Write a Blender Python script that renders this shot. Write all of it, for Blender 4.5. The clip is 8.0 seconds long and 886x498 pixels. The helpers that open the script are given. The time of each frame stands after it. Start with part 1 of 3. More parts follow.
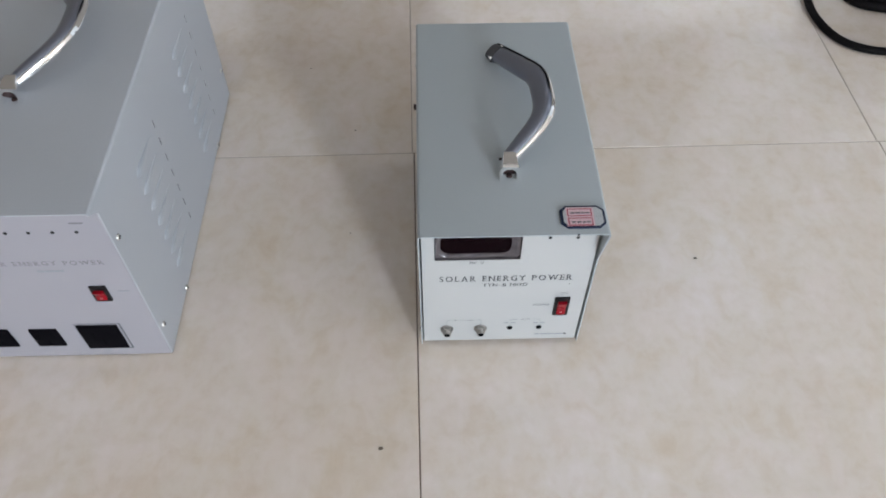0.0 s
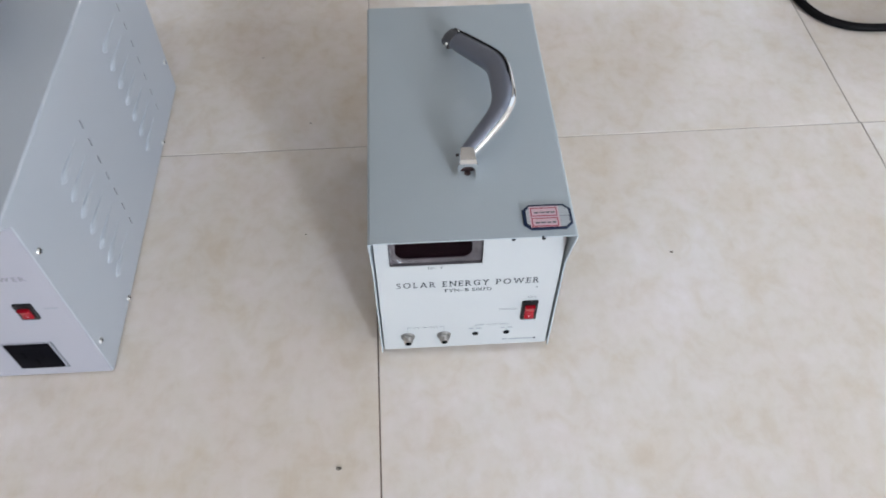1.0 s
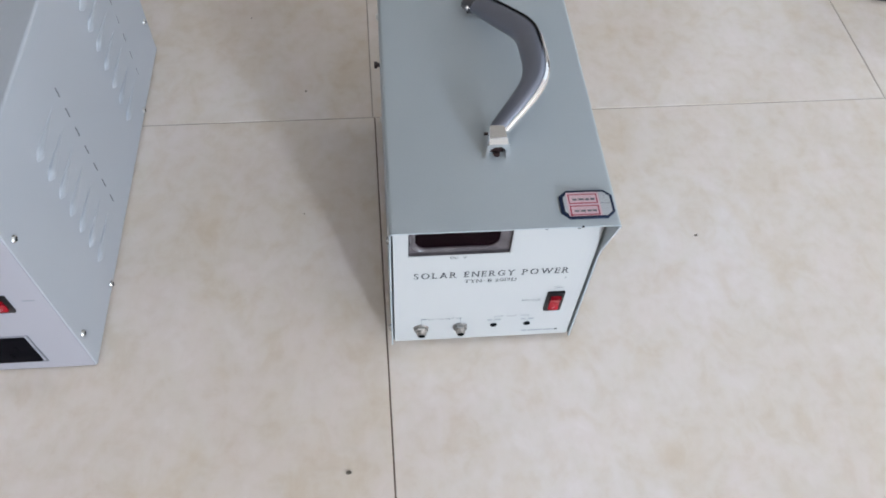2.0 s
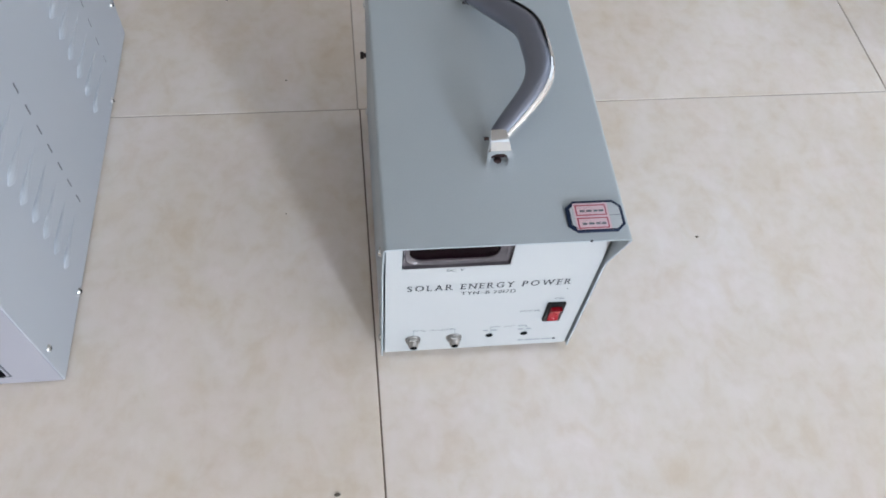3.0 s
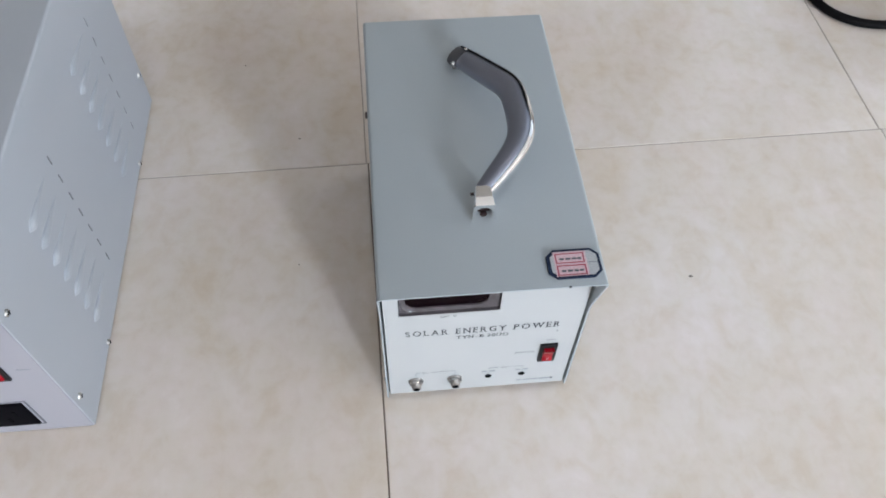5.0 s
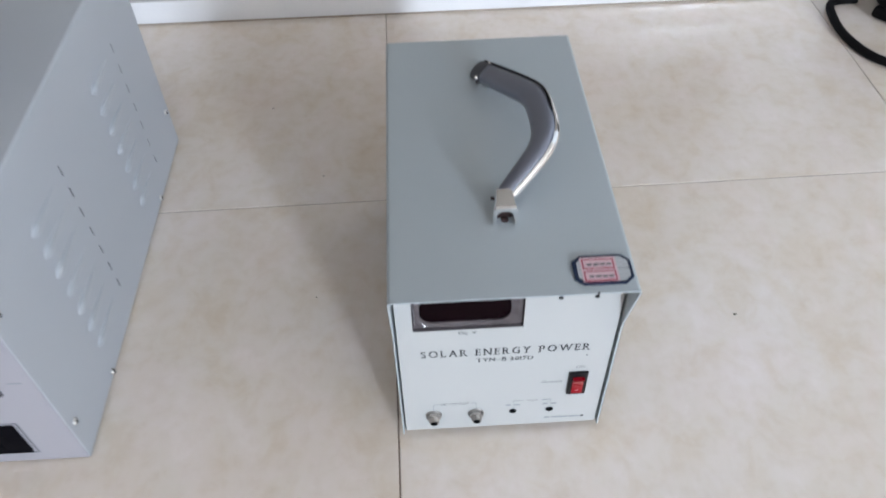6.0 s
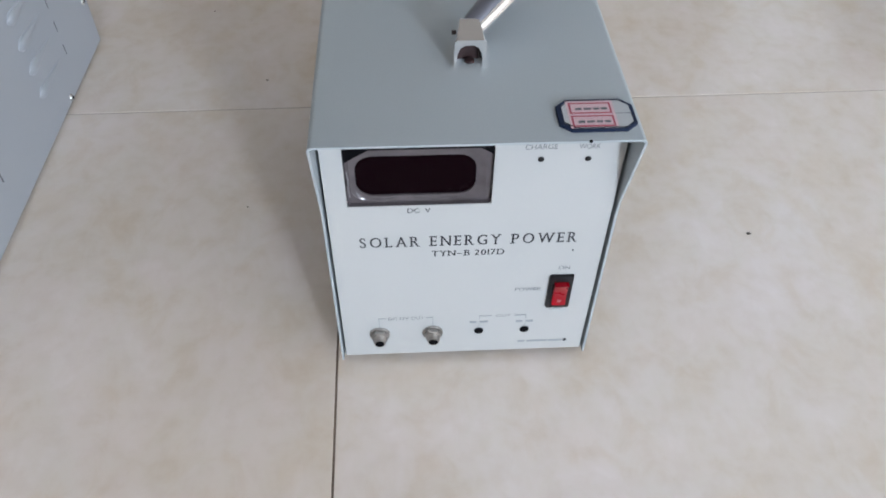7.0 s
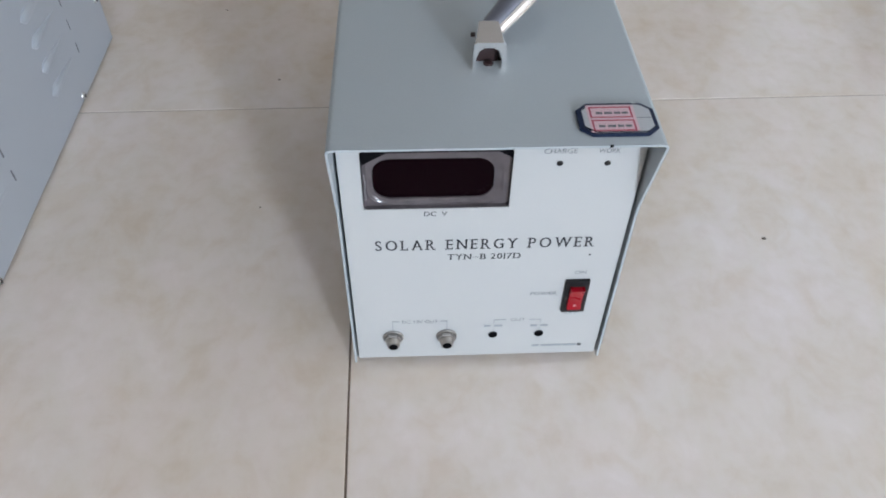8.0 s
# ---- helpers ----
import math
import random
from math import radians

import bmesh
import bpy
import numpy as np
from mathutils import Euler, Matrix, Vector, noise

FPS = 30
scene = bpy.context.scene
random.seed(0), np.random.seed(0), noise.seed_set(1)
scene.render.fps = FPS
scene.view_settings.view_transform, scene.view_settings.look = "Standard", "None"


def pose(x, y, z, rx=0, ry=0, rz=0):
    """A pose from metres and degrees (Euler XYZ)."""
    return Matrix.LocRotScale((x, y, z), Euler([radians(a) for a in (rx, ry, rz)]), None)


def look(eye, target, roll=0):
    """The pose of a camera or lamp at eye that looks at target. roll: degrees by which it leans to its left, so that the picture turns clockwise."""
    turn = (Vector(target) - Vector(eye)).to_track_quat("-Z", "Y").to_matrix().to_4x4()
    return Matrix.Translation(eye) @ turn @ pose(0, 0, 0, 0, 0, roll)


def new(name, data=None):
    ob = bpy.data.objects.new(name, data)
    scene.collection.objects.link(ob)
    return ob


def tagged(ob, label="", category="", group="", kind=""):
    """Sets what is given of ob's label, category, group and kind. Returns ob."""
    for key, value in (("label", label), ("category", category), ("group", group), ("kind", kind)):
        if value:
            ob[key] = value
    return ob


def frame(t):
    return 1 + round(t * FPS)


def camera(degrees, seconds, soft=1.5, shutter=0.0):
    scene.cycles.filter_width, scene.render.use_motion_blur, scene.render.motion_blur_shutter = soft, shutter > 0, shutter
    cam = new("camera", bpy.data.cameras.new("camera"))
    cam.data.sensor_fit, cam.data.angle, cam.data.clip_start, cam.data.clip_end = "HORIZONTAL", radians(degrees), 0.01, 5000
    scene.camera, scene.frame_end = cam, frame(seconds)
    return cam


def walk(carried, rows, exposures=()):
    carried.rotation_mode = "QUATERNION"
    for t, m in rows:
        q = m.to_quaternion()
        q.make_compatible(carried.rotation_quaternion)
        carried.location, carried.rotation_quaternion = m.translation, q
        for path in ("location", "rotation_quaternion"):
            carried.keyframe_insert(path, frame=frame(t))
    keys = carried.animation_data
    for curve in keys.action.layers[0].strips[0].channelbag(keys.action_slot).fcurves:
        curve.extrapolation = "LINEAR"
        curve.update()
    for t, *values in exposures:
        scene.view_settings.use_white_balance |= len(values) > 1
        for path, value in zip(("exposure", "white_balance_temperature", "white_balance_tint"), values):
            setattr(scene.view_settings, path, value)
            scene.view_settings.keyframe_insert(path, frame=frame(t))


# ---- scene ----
cam = camera(59.8, 8.0, soft=1.8, shutter=0.5)
PATH = [
    (0, (0.0077, -0.4186, 0.6977), (0.0243, 0.1967, -0.0904), 0.12),
    (0.3, (0.0169, -0.4095, 0.6881), (0.0303, 0.2077, -0.0986), -0.50),
    (0.5, (0.0187, -0.4053, 0.6857), (0.0347, 0.2070, -0.1048), -0.66),
    (1, (0.0323, -0.3724, 0.6664), (0.0700, 0.2244, -0.1352), 0.29),
    (1.5, (0.0147, -0.3404, 0.6448), (0.0719, 0.2323, -0.1729), 1.51),
    (1.7, (0.0042, -0.3332, 0.6378), (0.0692, 0.2315, -0.1850), 2.81),
    (2.8, (-0.0171, -0.2783, 0.6151), (0.0850, 0.2511, -0.2271), 6.72),
    (3, (-0.0181, -0.2734, 0.6110), (0.0904, 0.2500, -0.2341), 7.34),
    (3.5, (-0.0249, -0.2592, 0.6031), (0.0823, 0.2622, -0.2435), 6.62),
    (4, (-0.0317, -0.2550, 0.6066), (0.0702, 0.2804, -0.2318), 4.80),
    (4.5, (-0.0074, -0.2892, 0.6402), (0.0585, 0.2669, -0.1883), 2.43),
    (4.7, (0.0014, -0.2911, 0.6529), (0.0759, 0.2706, -0.1712), 2.46),
    (5.8, (0.0212, -0.3108, 0.6284), (0.0419, 0.3192, -0.1479), -1.77),
    (6, (0.0243, -0.3180, 0.5826), (0.0449, 0.3511, -0.1604), -1.59),
    (6.2, (0.0315, -0.3123, 0.5331), (0.0516, 0.3673, -0.2002), -2.21),
    (6.5, (0.0368, -0.3148, 0.4776), (0.0575, 0.3730, -0.2480), -2.43),
    (7, (0.0444, -0.2984, 0.4338), (0.0865, 0.3765, -0.3015), 0.85),
    (7.5, (0.0416, -0.2960, 0.4285), (0.0860, 0.3780, -0.3090), 1.00),
    (8, (0.0380, -0.2940, 0.4330), (0.0745, 0.3810, -0.3040), 1.00),
]
walk(cam, [(t, look(eye, target, roll)) for t, eye, target, roll in PATH],
     exposures=((0.0, -0.18, 6800, 10), (0.5, -0.06, 6700, 10), (1.0, 0.05, 6550, 10), (1.7, 0.08, 6520, 10), (3.5, 0.10, 6480, 10), (4.7, 0.07, 6600, 10),
                (6.0, 0.02, 6550, 10), (7.0, -0.08, 6530, 10), (8.0, -0.10, 6500, 10)))

# ---- world and light ----
world = bpy.data.worlds.new("sky")
scene.world = world
world.use_nodes = True
wn = world.node_tree
sky = wn.nodes.new("ShaderNodeTexSky")
sky.sky_type = "NISHITA"
sky.sun_disc = False
sky.sun_elevation, sky.sun_rotation = radians(40), radians(150)
wn.nodes["Background"].inputs["Strength"].default_value = 0.12
wn.links.new(sky.outputs["Color"], wn.nodes["Background"].inputs["Color"])

sun = new("sun", bpy.data.lights.new("sun", "SUN"))
sun.data.energy, sun.data.angle, sun.data.color = 1.0, radians(10), (1.0, 0.96, 0.9)
sun.matrix_world = look((3, 6, 8), (0, 0, 0))

# room: back wall just behind the units, light from the openings behind the camera
X0, X1, Y0, Y1, HIGH = -3.2, 4.4, -5.8, 0.666, 2.9
WINDOW = (2.11, 2.91, 0.54, 2.28)      # opening in the front wall: x0, x1, z0, z1


def opening_light(name, x0, x1, z0, z1, watts, colour):
    lamp = bpy.data.lights.new(name, "AREA")
    lamp.shape, lamp.size, lamp.size_y, lamp.energy, lamp.color = "RECTANGLE", x1 - x0, z1 - z0, watts, colour
    ob = new(name, lamp)
    cx, cz = (x0 + x1) / 2, (z0 + z1) / 2
    ob.matrix_world = look((cx, Y0 - 0.06, cz), (cx, Y0 + 1, cz))
    return ob


opening_light("window_daylight", *WINDOW, 458, (0.692, 0.812, 0.968))


# ---- materials ----
def material(name, colour, rough=0.5, metal=0.0, grain=0.06, scale=300.0, blotch=0.06, blotch_scale=9.0, bump=0.05,
             spec=0.5, coat=0.0, vary=1.0):
    """Painted, plastic or metal surface: fine grain and broad blotches in colour and gloss, and a fine relief."""
    m = bpy.data.materials.new(name)
    m.use_nodes = True
    nt = m.node_tree
    b = nt.nodes["Principled BSDF"]
    b.inputs["Metallic"].default_value = metal
    b.inputs["Specular IOR Level"].default_value = spec
    b.inputs["Coat Weight"].default_value = coat
    b.inputs["Coat Roughness"].default_value = 0.12
    at = nt.nodes.new("ShaderNodeTexCoord")
    fine = nt.nodes.new("ShaderNodeTexNoise")
    fine.inputs["Scale"].default_value, fine.inputs["Detail"].default_value = scale, 4
    broad = nt.nodes.new("ShaderNodeTexNoise")
    broad.inputs["Scale"].default_value, broad.inputs["Detail"].default_value = blotch_scale, 5
    for n in (fine, broad):
        nt.links.new(at.outputs["Object"], n.inputs["Vector"])

    def sums(a, ka, c, kc, base):
        one = nt.nodes.new("ShaderNodeMath")
        one.operation = "MULTIPLY_ADD"
        one.inputs[1].default_value, one.inputs[2].default_value = ka, base - ka * 0.5 - kc * 0.5
        nt.links.new(a, one.inputs[0])
        two = nt.nodes.new("ShaderNodeMath")
        two.operation = "MULTIPLY_ADD"
        two.inputs[1].default_value = kc
        nt.links.new(c, two.inputs[0])
        nt.links.new(one.outputs[0], two.inputs[2])
        return two.outputs[0]

    value = sums(fine.outputs["Fac"], grain * 2, broad.outputs["Fac"], blotch * 2, 1.0)
    hsv = nt.nodes.new("ShaderNodeHueSaturation")
    hsv.inputs["Color"].default_value = (*colour, 1)
    nt.links.new(value, hsv.inputs["Value"])
    nt.links.new(hsv.outputs["Color"], b.inputs["Base Color"])
    nt.links.new(sums(fine.outputs["Fac"], 0.08 * vary, broad.outputs["Fac"], 0.16 * vary, rough), b.inputs["Roughness"])
    if bump:
        relief = nt.nodes.new("ShaderNodeBump")
        relief.inputs["Strength"].default_value, relief.inputs["Distance"].default_value = bump, 0.0006
        nt.links.new(fine.outputs["Fac"], relief.inputs["Height"])
        nt.links.new(relief.outputs["Normal"], b.inputs["Normal"])
    return m


def tile_material():
    """Polished porcelain: cream body with cloudy tan and pinkish veining, thin gloss with slight waviness."""
    m = bpy.data.materials.new("polished_tile")
    m.use_nodes = True
    nt = m.node_tree
    b = nt.nodes["Principled BSDF"]
    at = nt.nodes.new("ShaderNodeTexCoord")
    info = nt.nodes.new("ShaderNodeObjectInfo")
    shift = nt.nodes.new("ShaderNodeVectorMath")
    shift.operation = "MULTIPLY_ADD"
    shift.inputs[1].default_value = (37, 19, 11)
    nt.links.new(info.outputs["Random"], shift.inputs[0])
    nt.links.new(at.outputs["Object"], shift.inputs[2])

    long = nt.nodes.new("ShaderNodeVectorMath")
    long.operation = "MULTIPLY"
    long.inputs[1].default_value = (1.0, 0.75, 1.0)
    nt.links.new(shift.outputs[0], long.inputs[0])

    def noise_of(scale, detail, rough, warp=0.0):
        n = nt.nodes.new("ShaderNodeTexNoise")
        n.inputs["Scale"].default_value, n.inputs["Detail"].default_value = scale, detail
        n.inputs["Roughness"].default_value, n.inputs["Distortion"].default_value = rough, warp
        nt.links.new(long.outputs[0] if warp else shift.outputs[0], n.inputs["Vector"])
        return n.outputs["Fac"]

    def ramp(fac, stops):
        r = nt.nodes.new("ShaderNodeValToRGB")
        while len(r.color_ramp.elements) < len(stops):
            r.color_ramp.elements.new(0.5)
        for e, (p, c) in zip(r.color_ramp.elements, stops):
            e.position, e.color = p, (*c, 1)
        nt.links.new(fac, r.inputs["Fac"])
        return r.outputs["Color"]

    def mix(kind, fac, a, c):
        x = nt.nodes.new("ShaderNodeMix")
        x.data_type, x.blend_type = "RGBA", kind
        x.inputs["Factor"].default_value = fac
        nt.links.new(a, x.inputs["A"])
        nt.links.new(c, x.inputs["B"])
        return x.outputs["Result"]

    cloud = ramp(noise_of(5, 3, 0.5, 0.1), [(0.30, (0.640, 0.560, 0.485)), (0.5, (0.672, 0.600, 0.532)), (0.70, (0.700, 0.638, 0.590))])
    patch = ramp(noise_of(15, 4, 0.55, 0.5), [(0.34, (0.945, 0.895, 0.815)), (0.47, (1, 1, 1)), (0.62, (1.03, 1.005, 1.03))])
    vein = ramp(noise_of(34, 6, 0.60, 0.45), [(0.34, (0.93, 0.885, 0.82)), (0.48, (1, 1, 1)), (0.60, (1.03, 1.03, 1.07)), (0.68, (1.07, 1.08, 1.14))])
    spots = ramp(noise_of(75, 3, 0.5), [(0.3, (0.955, 0.94, 0.92)), (0.55, (1, 1, 1))])
    colour = mix("MULTIPLY", 0.9, mix("MULTIPLY", 0.62, mix("MULTIPLY", 0.55, cloud, patch), vein), spots)
    nt.links.new(colour, b.inputs["Base Color"])
    b.inputs["Specular IOR Level"].default_value = 0.85
    rough = nt.nodes.new("ShaderNodeMapRange")
    rough.inputs["To Min"].default_value, rough.inputs["To Max"].default_value = 0.10, 0.24
    nt.links.new(noise_of(26, 4, 0.6), rough.inputs["Value"])
    nt.links.new(rough.outputs["Result"], b.inputs["Roughness"])
    relief = nt.nodes.new("ShaderNodeBump")
    relief.inputs["Strength"].default_value, relief.inputs["Distance"].default_value = 0.06, 0.001
    nt.links.new(noise_of(14, 2, 0.5), relief.inputs["Height"])
    nt.links.new(relief.outputs["Normal"], b.inputs["Normal"])
    return m


def glass_material(name, colour, rough):
    m = bpy.data.materials.new(name)
    m.use_nodes = True
    b = m.node_tree.nodes["Principled BSDF"]
    b.inputs["Base Color"].default_value = (*colour, 1)
    b.inputs["Transmission Weight"].default_value = 1.0
    b.inputs["Roughness"].default_value = rough
    b.inputs["IOR"].default_value = 1.45
    return m


COVER = material("grey_powder_coat", (0.345, 0.382, 0.405), 0.42, grain=0.05, scale=900, blotch=0.03, bump=0.10)
LIGHT_COVER = material("pale_grey_powder_coat", (0.380, 0.402, 0.436), 0.42, grain=0.05, scale=900, blotch=0.04, bump=0.10)
PANEL = material("blue_white_panel_paint", (0.415, 0.425, 0.425), 0.38, grain=0.02, scale=700, blotch=0.02, bump=0.04)
PALE_PANEL = material("lilac_white_panel_paint", (0.305, 0.299, 0.330), 0.40, grain=0.02, scale=700, blotch=0.02, bump=0.04)
INK = material("grey_screen_ink", (0.014, 0.015, 0.021), 0.6, bump=0)
PALE_INK = material("pale_screen_ink", (0.27, 0.29, 0.31), 0.6, bump=0)
FADED_INK = material("faded_screen_ink", (0.17, 0.165, 0.18), 0.6, grain=0.25, scale=350, bump=0)
FAINT_INK = material("faint_screen_ink", (0.10, 0.108, 0.12), 0.6, bump=0)
SLIT_SHADE = material("shaded_slit_paint", (0.15, 0.15, 0.165), 0.6, bump=0)
CHROME = material("chrome_plate", (0.94, 0.94, 0.95), 0.05, metal=1.0, grain=0.01, blotch=0.04, bump=0.02)
GRIP = material("worn_chrome_grip", (0.225, 0.240, 0.295), 0.30, metal=0.65, grain=0.0, blotch=0.02, blotch_scale=30, bump=0, vary=0.15)
END_PLATE = material("dull_dark_plate", (0.075, 0.078, 0.09), 0.4, metal=0.3, blotch=0.1, blotch_scale=80, bump=0.03)
NICKEL = material("dull_nickel", (0.38, 0.37, 0.36), 0.30, metal=1.0, grain=0.06, blotch=0.10, blotch_scale=120, bump=0.05)
STEEL = material("zinc_screw_steel", (0.62, 0.62, 0.60), 0.28, metal=1.0, blotch=0.08, bump=0.04)
BLACK = material("black_plastic", (0.009, 0.008, 0.009), 0.40, bump=0.06, scale=500, spec=0.2)
HOLE = material("dark_hole", (0.004, 0.004, 0.005), 0.8, bump=0, spec=0.03)
LINING = material("dark_red_brown_lining", (0.025, 0.010, 0.010), 0.5, blotch=0.2, blotch_scale=150, bump=0.1)
RUBBER = material("black_rubber", (0.005, 0.0042, 0.0045), 0.6, grain=0.1, scale=250, bump=0.15, spec=0.07)
OUTLET = material("dull_black_outlet", (0.004, 0.0035, 0.005), 0.7, grain=0.1, scale=400, bump=0.08, spec=0.03)
RED = material("red_rocker_plastic", (0.27, 0.002, 0.010), 0.30, grain=0.02, blotch=0.25, blotch_scale=90, bump=0, spec=0.3)
BEZEL = material("smoky_meter_bezel", (0.085, 0.074, 0.080), 0.14, grain=0.10, scale=180, blotch=0.5, blotch_scale=60, bump=0.05)
FILM = material("glossy_film", (0.16, 0.15, 0.16), 0.10, grain=0.05, blotch=0.4, blotch_scale=200, bump=0.05, coat=0.5)
LENS = material("dark_red_meter_lens", (0.004, 0.001, 0.002), 0.25, grain=0.0, blotch=0.1, bump=0, spec=0.03)
NAVY = material("navy_badge_edge", (0.008, 0.016, 0.042), 0.5, bump=0, spec=0.2)
PAPER = material("pink_tag_paper", (0.74, 0.52, 0.54), 0.7, grain=0.05, scale=400, blotch=0.05, blotch_scale=90, bump=0.05)
GREY_PAPER = material("grey_tag_paper", (0.52, 0.52, 0.52), 0.6, grain=0.04, scale=400, blotch=0.06, blotch_scale=90, bump=0.04)
RED_INK = material("red_tag_ink", (0.42, 0.03, 0.07), 0.6, bump=0)
CLEAR = glass_material("clear_acrylic", (0.97, 0.98, 0.99), 0.03)
TILE = tile_material()
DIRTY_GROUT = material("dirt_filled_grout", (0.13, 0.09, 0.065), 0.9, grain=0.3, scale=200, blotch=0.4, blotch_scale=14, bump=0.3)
GROUT = material("tile_grout", (0.33, 0.285, 0.24), 0.85, grain=0.2, scale=200, blotch=0.3, blotch_scale=12, bump=0.3)
WALL = material("warm_white_wall_paint", (0.76, 0.695, 0.63), 0.6, grain=0.03, scale=150, blotch=0.04, blotch_scale=2, bump=0.15)
GREY_WALL = material("pale_grey_wall_paint", (0.52, 0.55, 0.57), 0.6, grain=0.03, scale=150, blotch=0.04, blotch_scale=2, bump=0.15)
DARK_WALL = material("brown_grey_wall_finish", (0.17, 0.15, 0.13), 0.5, grain=0.05, scale=120, blotch=0.12, blotch_scale=3, bump=0.12)
CEILING = material("white_ceiling_paint", (0.78, 0.745, 0.70), 0.8, grain=0.03, scale=120, blotch=0.03, blotch_scale=2, bump=0.1)
RAIL = material("white_gloss_skirting", (0.72, 0.72, 0.74), 0.16, grain=0.03, blotch=0.06, blotch_scale=14, bump=0.03)
DIRT = material("brown_grit", (0.11, 0.09, 0.07), 0.9, grain=0.3, bump=0.2)


# ---- mesh helpers ----
def part(name, bm, mat, parent=None, label="", smooth=False):
    """Link a bmesh as one mesh object under a thing or a part; its coordinates are the parent's."""
    bmesh.ops.recalc_face_normals(bm, faces=bm.faces)
    me = bpy.data.meshes.new(name)
    bm.to_mesh(me)
    bm.free()
    me.materials.append(mat)
    if smooth:
        for p in me.polygons:
            p.use_smooth = True
        me.set_sharp_from_angle(angle=radians(38))
    ob = new(name, me)
    ob.parent = parent
    if label:
        tagged(ob, label)
    return ob


def thing(name, x, y, z, label, category, group="", kind="", rz=0):
    ob = new(name)
    ob.empty_display_size = 0.05
    ob.matrix_world = pose(x, y, z, 0, 0, rz)
    return tagged(ob, label, category, group, kind)


def block(x0, x1, y0, y1, z0, z1, bevel=0.0, segments=2, bm=None):
    own = bmesh.new()
    bmesh.ops.create_cube(own, size=1)
    for v in own.verts:
        v.co = Vector((x0 + (v.co.x + 0.5) * (x1 - x0), y0 + (v.co.y + 0.5) * (y1 - y0), z0 + (v.co.z + 0.5) * (z1 - z0)))
    if bevel:
        bmesh.ops.bevel(own, geom=list(own.edges), offset=bevel, segments=segments, profile=0.5, affect="EDGES")
    if bm is None:
        return own
    me = bpy.data.meshes.new("scratch")
    own.to_mesh(me)
    own.free()
    bm.from_mesh(me)
    bpy.data.meshes.remove(me)
    return bm


def loft(rings, closed=True, caps=True, bm=None):
    """Skin over rings of equally many points."""
    bm = bm or bmesh.new()
    rows = [[bm.verts.new(p) for p in ring] for ring in rings]
    n = len(rows[0])
    for a, b in zip(rows, rows[1:]):
        for i in range(n if closed else n - 1):
            j = (i + 1) % n
            bm.faces.new((a[i], a[j], b[j], b[i]))
    if caps:
        bm.faces.new(rows[0][::-1])
        bm.faces.new(rows[-1])
    return bm


def turned(profile, centre, axis="-y", sides=24):
    """A turned piece: profile of (radius, distance along the axis)."""
    cx, cy, cz = centre
    rings = []
    for r, d in profile:
        ring = []
        for i in range(sides):
            a = 2 * math.pi * i / sides
            u, v = r * math.cos(a), r * math.sin(a)
            ring.append({"-y": (cx + u, cy - d, cz + v), "z": (cx + u, cy + v, cz + d), "x": (cx + d, cy + u, cz + v)}[axis])
        rings.append(ring)
    return loft(rings)


def prism(outline, z0, z1, inset=0.0):
    """An upright prism over an outline of (x, y), its top edge drawn in by a small chamfer."""
    cx = sum(p[0] for p in outline) / len(outline)
    cy = sum(p[1] for p in outline) / len(outline)
    rings = [[(x, y, z0) for x, y in outline]]
    if inset:
        rings.append([(x, y, z1 - inset) for x, y in outline])
    top = []
    for x, y in outline:
        d = Vector((cx - x, cy - y)).normalized() * inset if inset else Vector((0, 0))
        top.append((x + d.x, y + d.y, z1))
    rings.append(top)
    return loft(rings)


def cut_corners(x0, x1, y0, y1, c):
    return [(x0 + c, y0), (x1 - c, y0), (x1, y0 + c), (x1, y1 - c), (x1 - c, y1), (x0 + c, y1), (x0, y1 - c), (x0, y0 + c)]


def lettering(text, x0, x1, zc, cap, parent, mat, name="lettering", y=0.0, spacing=1.0, weight=-0.005):
    """Flat printed words on an upright panel facing -y, fitted to a width and a capital height."""
    curve = bpy.data.curves.new("scratch_text", "FONT")
    curve.body, curve.size, curve.space_character, curve.offset = text, 1.0, spacing, weight
    scratch = new("scratch_text", curve)
    bpy.context.view_layer.update()
    me = bpy.data.meshes.new_from_object(scratch.evaluated_get(bpy.context.evaluated_depsgraph_get()))
    bpy.data.objects.remove(scratch)
    bpy.data.curves.remove(curve)
    co = np.empty(len(me.vertices) * 3)
    me.vertices.foreach_get("co", co)
    co = co.reshape(-1, 3)
    lo, hi = co.min(0), co.max(0)
    sx, sz = (x1 - x0) / (hi[0] - lo[0]), cap / (hi[1] - lo[1])
    out = np.stack([x0 + (co[:, 0] - lo[0]) * sx, np.full(len(co), y - 0.00015), zc + (co[:, 1] - (lo[1] + hi[1]) / 2) * sz], -1)
    me.vertices.foreach_set("co", out.ravel())
    bm = bmesh.new()
    bm.from_mesh(me)
    bpy.data.meshes.remove(me)
    return part(name, bm, mat, parent)


